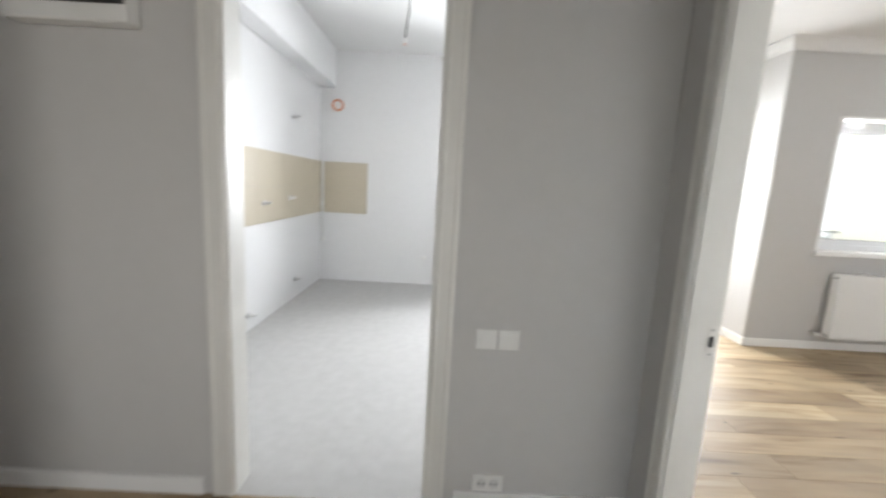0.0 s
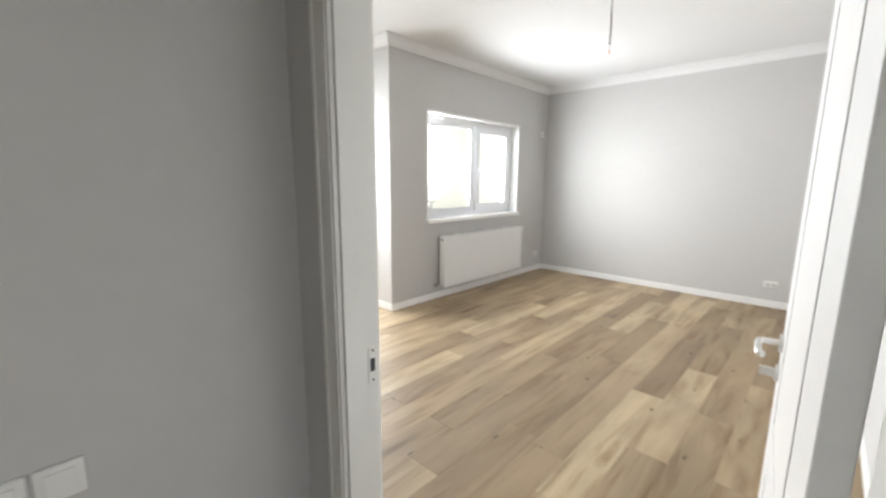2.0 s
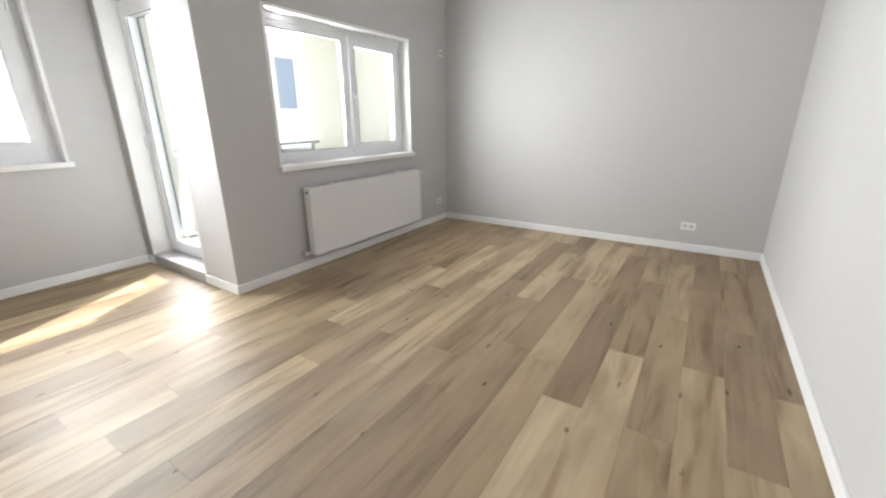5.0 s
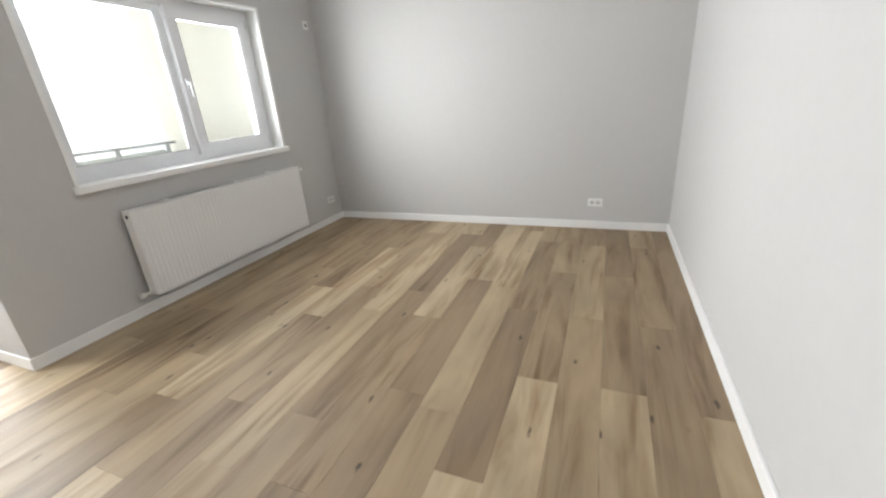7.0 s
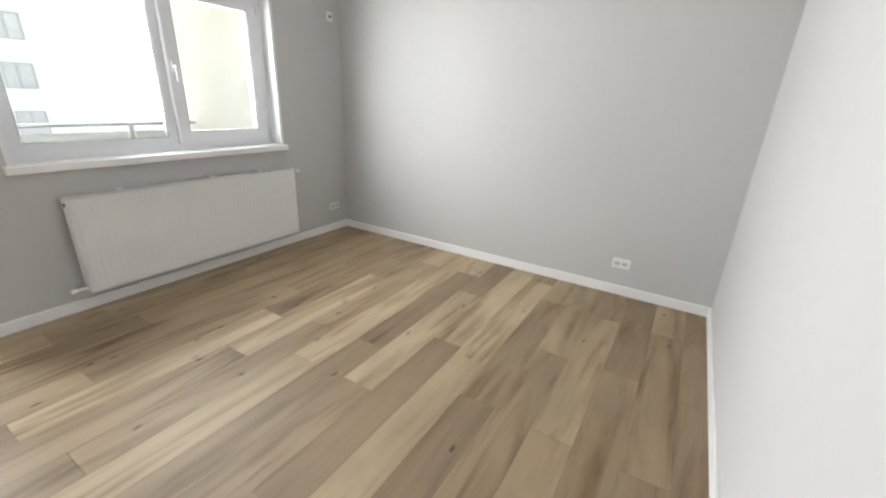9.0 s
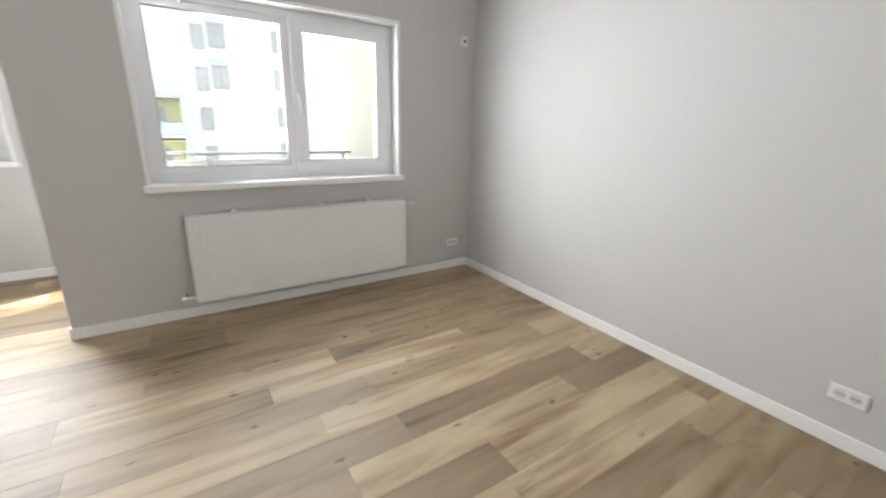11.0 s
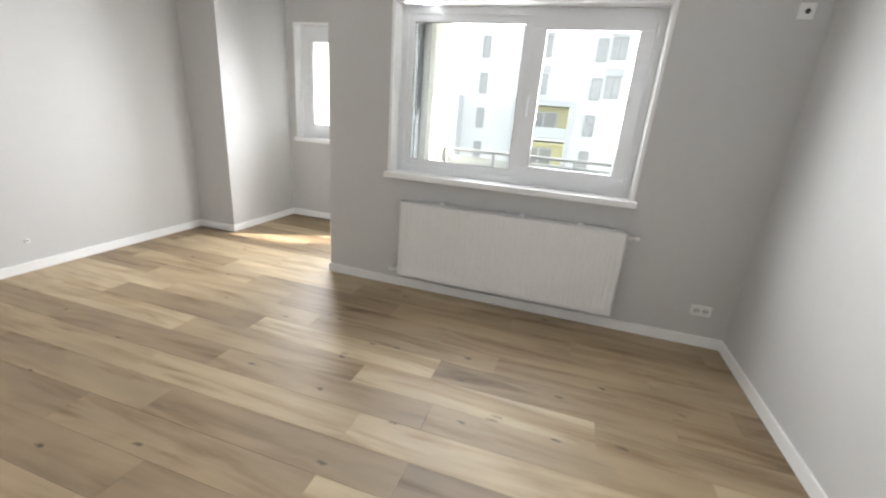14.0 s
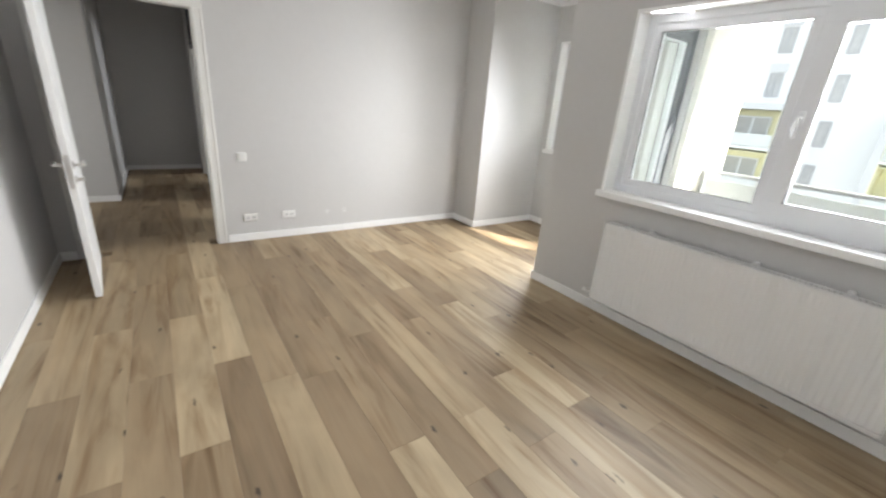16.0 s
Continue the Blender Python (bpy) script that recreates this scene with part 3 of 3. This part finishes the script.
def cord(name, x, y, top, drop, label):
    """A bare lamp cable with a socket end, hanging from a ceiling hole."""
    root = thing(name, label, "lamp cable", pose(x, y, top))
    part("ceiling_cup", rod((0, 0, -0.006), (0, 0, 0), 0.03, 20), PLASTIC, root)
    part("cable", sweep([(0, 0, 0), (0.004, 0.003, -drop * 0.3), (-0.002, -0.006, -drop * 0.6), (-0.02, -0.01, -drop * 0.85), (-0.024, -0.012, -drop)], 0.0055), WIRE, root, smooth=True)
    c = part("connector", block((-0.036, -0.02, -drop - 0.03), (-0.012, -0.004, -drop + 0.005), 0.003), PLASTIC, root, "white terminal block")
    for dx in (-0.031, -0.017):
        part("wire_end", rod((dx, -0.012, -drop - 0.055), (dx, -0.012, -drop - 0.025), 0.0025, 8), COPPER, c, "bare copper wire end")
    return root


cord("lamp_cable", 3.77, 1.9, H, 0.33, "dark lamp cable hanging from the living room ceiling")
cord("lamp_cable", -0.06, 3.4, KH, 0.5, "dark lamp cable hanging from the kitchen ceiling")

# kitchen fittings
v = thing("vent_collar", "round copper-coloured vent opening in the kitchen wall", "vent", pose(-1.12, KY, 2.25))
bm = bmesh.new()
n = 32
rings = [[bm.verts.new((r * math.cos(2 * math.pi * k / n), y, r * math.sin(2 * math.pi * k / n))) for k in range(n)] for r, y in ((0.072, 0), (0.072, -0.03), (0.066, -0.034), (0.056, -0.03), (0.052, -0.006))]
for a, c in zip(rings, rings[1:]):
    for k in range(n):
        bm.faces.new((a[k], a[(k + 1) % n], c[(k + 1) % n], c[k]))
part("collar", bm, COPPER, v, "shiny copper rim", True)
part("vent_back", rod((0, -0.001, 0), (0, -0.006, 0), 0.052, 32), PLASTIC, v, "pale duct end")


def pipe_stub(name, m, label):
    root = thing(name, label, "pipe", m)
    part("stub", rod((0, 0, 0), (0, -0.05, 0), 0.013, 14), PLASTIC, root)
    part("cap", rod((0, -0.05, 0), (0, -0.075, 0), 0.017, 6), CHROME, root)
    part("flange", rod((0, 0, 0), (0, -0.006, 0), 0.03, 20), PLASTIC, root)


def conduit_stub(m):
    """The end of a cable conduit, standing out of the wall along -y."""
    root = thing("conduit_stub", "short white cable conduit sticking out of the kitchen wall", "conduit", m, group="kitchen conduit stubs")
    part("collar", rod((0, 0, 0), (0, -0.01, 0), 0.026, 20), GREYWELL, root, "grey plaster collar")
    part("conduit", sweep([(0, 0, 0), (0, -0.025, 0.001), (0, -0.045, 0.003), (0, -0.06, 0.006)], 0.013, 12), PLASTIC, root, smooth=True)
    part("cable_end", sweep([(0, -0.059, 0.006), (0, -0.068, 0.007), (0.002, -0.074, 0.005)], 0.006), GREYWELL, root, "grey cable end")
    return root


for y, z in ((3.75, 1.08), (4.36, 1.11), (4.5, 1.945), (4.53, 0.2), (3.44, 0.135)):
    conduit_stub(pose(KX + (0.012 if 0.9 < z < 1.5 else 0), y, z, 0, 0, 90))
pipe_stub("gas_tap", pose(KX + 0.045, KY, 0.54), "white capped pipe stub in the kitchen corner")
pipe_stub("water_tap", pose(0.05, KY, 0.36), "white capped pipe stub low on the kitchen wall")
r = thing("riser_pipe", "white painted pipe up the kitchen corner", "pipe", pose(KX + 0.045, KY - 0.025, 0))
part("pipe", rod((0, 0, 0.56), (0, 0, 1.55), 0.014, 14), PLASTIC, r, smooth=True)
part("clip", block((-0.022, -0.016, 1.0), (0.022, 0.024, 1.025), 0.003), PLASTIC, r)

# ---- balcony ----
structure("balcony_floor", block((PX + 0.3, YN + 0.3, -0.2), (6.3, 5.75, -0.02), 0.01), SLAB, "grey concrete balcony floor", "balcony")
structure("balcony_soffit", block((PX + 0.3, YN + 0.3, 2.42), (6.3, 5.66, 2.6), 0.004), CREAM, "cream rendered underside of the balcony above", "balcony")
structure("balcony_wall_east", block((5.65, YN + 0.3, -0.02), (5.95, 5.74, 2.42), 0.01), CREAM, "cream rendered side wall of the balcony", "wall")
# real corner, but its extra length and height are added to shade window_2
structure("bay_facade", block((PX + 0.3, 5.09, -0.02), (PX + 0.36, 6.02, 4.6), 0.006), CREAM, "cream rendered outer corner of the bay, extended to block the sun", "wall")
rl = thing("balcony_railing", "grey steel railing with pale panels along the balcony edge", "railing", pose(0, 5.6, 0))
part("handrail", block((PX + 0.36, -0.025, 0.97), (5.65, 0.025, 1.005), 0.008), STEEL, rl)
for x in (3.5, 4.09, 5.0, 5.55):
    part("post", block((x - 0.02, -0.02, -0.02), (x + 0.02, 0.02, 0.97), 0.004), STEEL, rl)
for a, c in ((3.53, 4.06), (4.12, 4.97), (5.03, 5.52)):
    part("panel", block((a, 0.0, 0.08), (c, 0.012, 0.92), 0.003), FROST, rl, "pale frosted balustrade panel")
part("bottom_rail", block((PX + 0.36, -0.015, 0.03), (5.65, 0.015, 0.06), 0.004), STEEL, rl)

# unseen slab added only to shade the kitchen window from direct sun
structure("kitchen_sun_block", block((1.1, KY + 0.21, -0.2), (1.3, 7.4, TOP), 0.01), CREAM, "unseen cream slab added to keep the sun out of the kitchen window", "wall")

# ---- outside ----
bm = bmesh.new()
bmesh.ops.create_grid(bm, x_segments=8, y_segments=8, size=900)
g = structure("ground", bm, GROUND, "pale paved ground between the buildings", "ground")
g.location.z = -9.2


def apartment_building():
    """The white block across the yard with framed yellow balconies."""
    root = thing("apartment_building", "white apartment block with grey-framed yellow balconies", "building", pose(0, 27, -9.2))
    Z = 9.2
    bays = (-5.75, 1.15)
    wall_bm = cuboid(bmesh.new(), (-34, 0.35, 0), (13.2, 14, 19))
    part("wall", wall_bm, FACADE, root)
    part("roof", block((-34.2, 0.1, 19), (13.4, 14.2, 19.35), 0.05), GREYBAND, root)

    def window_at(x0, x1, z0, z1, cross=True):
        w = part("window", ring(x0, x1, z0 + Z, z1 + Z, 0.06, 0.27, 0.36, 0), FARFRAME, root)
        part("pane", block((x0 + 0.05, 0.32, z0 + Z + 0.05), (x1 - 0.05, 0.345, z1 + Z - 0.05)), FARGLASS, w)
        if cross:
            c = (x0 + x1) / 2
            part("mullion", block((c - 0.03, 0.27, z0 + Z + 0.06), (c + 0.03, 0.33, z1 + Z - 0.06)), FARFRAME, w)

    for s in range(-3, 4):
        z = 2.05 * s
        for x0, x1 in ((-1.25, -0.8), (5.33, 5.9), (-7.1, -6.7)):
            window_at(x0, x1, z + 0.75, z + 1.95, False)
        for x0, x1 in ((9.3, 10.4), (-11.5, -10.4)):
            window_at(x0, x1, z + 1.0, z + 2.1)
        if s >= 1:
            for x0, x1 in ((2.0, 2.95), (6.0, 7.0), (-8.1, -7.0), (-4.0, -3.2)):
                window_at(x0 + 0.1, x1 - 0.1, z + 0.9, z + 2.05)
                part("spandrel", block((x0, 0.26, z + Z + 2.1), (x1, 0.36, z + Z + 2.5)), GREYBAND, root, "grey panel between windows")
    for bx in bays:
        x0, x1 = bx, bx + 3.55
        base = -6.3
        fr = part("balcony_frame", block((x0, -0.95, base + Z), (x0 + 0.3, 0.36, 2.6 + Z), 0.01), GREYBAND, root, "grey rendered frame round the balconies")
        part("frame_side", block((x1 - 0.3, -0.95, base + Z), (x1, 0.36, 2.6 + Z), 0.01), GREYBAND, fr)
        part("frame_top", block((x0 + 0.3, -0.95, 2.3 + Z), (x1 - 0.3, 0.36, 2.6 + Z), 0.01), GREYBAND, fr)
        for i in range(4):
            z = 0.5 - 2.1 * i
            bal = part("balcony", block((x0 + 0.3, -0.95, z - 0.14 + Z), (x1 - 0.3, 0.35, z + Z), 0.01), FACADE, root)
            part("back_wall", block((x0 + 0.3, 0.28, z + Z), (x1 - 0.3, 0.349, z + 1.96 + Z)), YELLOW, bal, "yellow rendered balcony wall")
            for sx in (x0 + 0.3, x1 - 0.34):
                part("side_wall", block((sx, -0.93, z + Z), (sx + 0.04, 0.28, z + 1.96 + Z)), YELLOW, bal, "yellow rendered balcony wall")
            part("soffit", block((x0 + 0.34, -0.9, z + 1.8 + Z), (x1 - 0.34, 0.27, z + 1.8 + 0.04 + Z)), YELLOW, bal)
            part("balustrade", block((x0 + 0.32, -0.93, z + 0.03 + Z), (x1 - 0.32, -0.9, z + 0.62 + Z)), FROST, bal)
            w = part("balcony_window", ring(x0 + 0.95, x1 - 0.95, z + 0.02 + Z, z + 1.5 + Z, 0.07, 0.2, 0.28, 0), PVC, bal)
            part("pane", block((x0 + 1.0, 0.24, z + 0.07 + Z), (x1 - 1.0, 0.26, z + 1.45 + Z)), FARGLASS, w)
            part("mullion", block(((x0 + x1) / 2 - 0.05, 0.2, z + 0.07 + Z), ((x0 + x1) / 2 + 0.05, 0.27, z + 1.45 + Z)), PVC, w)
    return root


apartment_building()
nb = thing("house", "distant white rendered house with one tall blue-grey window", "building", pose(0, 34, -9.2))
part("wall", block((22.1, 0, 0), (33.0, 8, 17.3), 0.02), FACADE, nb)
part("roof", block((21.9, -0.2, 17.3), (33.2, 8.2, 17.6), 0.02), FACADE, nb)
win = part("window", ring(26.1, 28.0, 11.5, 15.8, 0.12, -0.06, 0.02, 0), FARFRAME, nb)
part("pane", block((26.2, -0.03, 11.6), (27.9, -0.004, 15.7)), BLUEGLASS, win)

# ---- floors: boards, screed, tiles ----
under = cuboid(bmesh.new(), (HX - 4.3, -1.75, -0.2), (HX, HY, -0.012))
cuboid(under, (HX, -1.75, -0.2), (XE + 0.1, OUT - 0.2, -0.012)), cuboid(under, (-3.2, HY, -0.2), (KX - 0.06, OUT, -0.012))
floor_ob = structure("floor", under, GAP, "wide oak boards with knots in pale and brown tones", "floor")
structure("floor_kitchen", cuboid(bmesh.new(), (KX - 0.06, HY, -0.2), (HX, KY + 0.1, -0.001)), SCREED, "bare grey concrete screed floor", "floor")

PW, PL, SEAM = 0.186, 1.23, 0.232
JOINTS = [3.77, 3.18, 2.6, 3.19, 3.81, 3.21, 4.72, 3.56, 4.21, 3.29, 4.2, 4.5, 4.04, 4.42, 3.5, 4.35, 3.92, 4.74]
board_meshes = {}


def board(x0, x1, y0, y1):
    """One floor board; alike sizes share a mesh."""
    key = (round(x1 - x0, 3), round(y1 - y0, 3))
    if key not in board_meshes:
        lx, ly = key[0] / 2 - 0.0003, key[1] / 2 - 0.0003
        e = 0.0006
        bm = bmesh.new()
        lo = [bm.verts.new((sx * lx, sy * ly, -0.011)) for sx, sy in ((-1, -1), (1, -1), (1, 1), (-1, 1))]
        md = [bm.verts.new((sx * lx, sy * ly, -e)) for sx, sy in ((-1, -1), (1, -1), (1, 1), (-1, 1))]
        up = [bm.verts.new((sx * (lx - e), sy * (ly - e), 0)) for sx, sy in ((-1, -1), (1, -1), (1, 1), (-1, 1))]
        for a, c in ((lo, md), (md, up)):
            for k in range(4):
                bm.faces.new((a[k], a[(k + 1) % 4], c[(k + 1) % 4], c[k]))
        bm.faces.new(up)
        me = bpy.data.meshes.new("board")
        bm.to_mesh(me)
        bm.free()
        me.materials.append(OAK)
        board_meshes[key] = me
    ob = new("board", board_meshes[key])
    ob.parent = floor_ob
    ob.location = ((x0 + x1) / 2, (y0 + y1) / 2, 0)


def lay(y0, y1, xa, xb, joint):
    x = joint - PL * math.ceil((joint - xa) / PL)
    while x < xb - 1e-3:
        a, c = max(x, xa), min(x + PL, xb)
        if c - a > 0.02:
            board(a, c, y0, y1)
        x += PL


rnd = random.Random(7)
row = -10
while SEAM + row * PW < BY:
    y0, y1 = SEAM + row * PW, SEAM + (row + 1) * PW
    j = JOINTS[row] if 0 <= row < len(JOINTS) else rnd.uniform(2.5, 4.0)
    mid = (y0 + y1) / 2
    if mid < YS:
        spans = [(-0.86, HX)]
    elif mid < 0.57:
        spans = [(-0.86, HX), (XW, XE)]
    elif mid < DY0:
        spans = [(-3.12, HX), (XW, XE)]
    elif mid < DY1:
        spans = [(-3.12, XE)]
    elif mid < HY + 0.05:
        spans = [(-3.12, HX), (XW, XE)]
    elif mid < YN:
        spans = [(XW, XE)]
    elif mid < COLY:
        spans = [(XW, PX)]
    else:
        spans = [(BX, PX)]
    for a, c in spans:
        lay(y0, min(y1, HY if c == HX else BY), a, c, j)
    row += 1

# beige tiled band in the kitchen
band = thing("tile_band", "band of beige wall tiles above the worktop line", "wall tiles", kind="structure")
part("grout_west", block((KX, 3.2, 0.9), (KX + 0.006, KY, 1.55)), GROUT, band)
part("grout_north", block((KX + 0.006, KY - 0.006, 0.9), (-0.73, KY, 1.55)), GROUT, band)
for i in range(4):
    for k in range(2):
        y0, z0 = KY - 0.006 - 0.6 * (i + 1), 0.9 + 0.325 * k
        part("tile", block((KX + 0.004, max(y0, 3.2) + 0.001, z0 + 0.001), (KX + 0.012, y0 + 0.599, z0 + 0.324), 0.001), TILE, band)
for k in range(2):
    part("tile", block((KX + 0.013, KY - 0.012, 0.901 + 0.325 * k), (-0.731, KY - 0.004, 1.224 + 0.325 * k), 0.001), TILE, band)
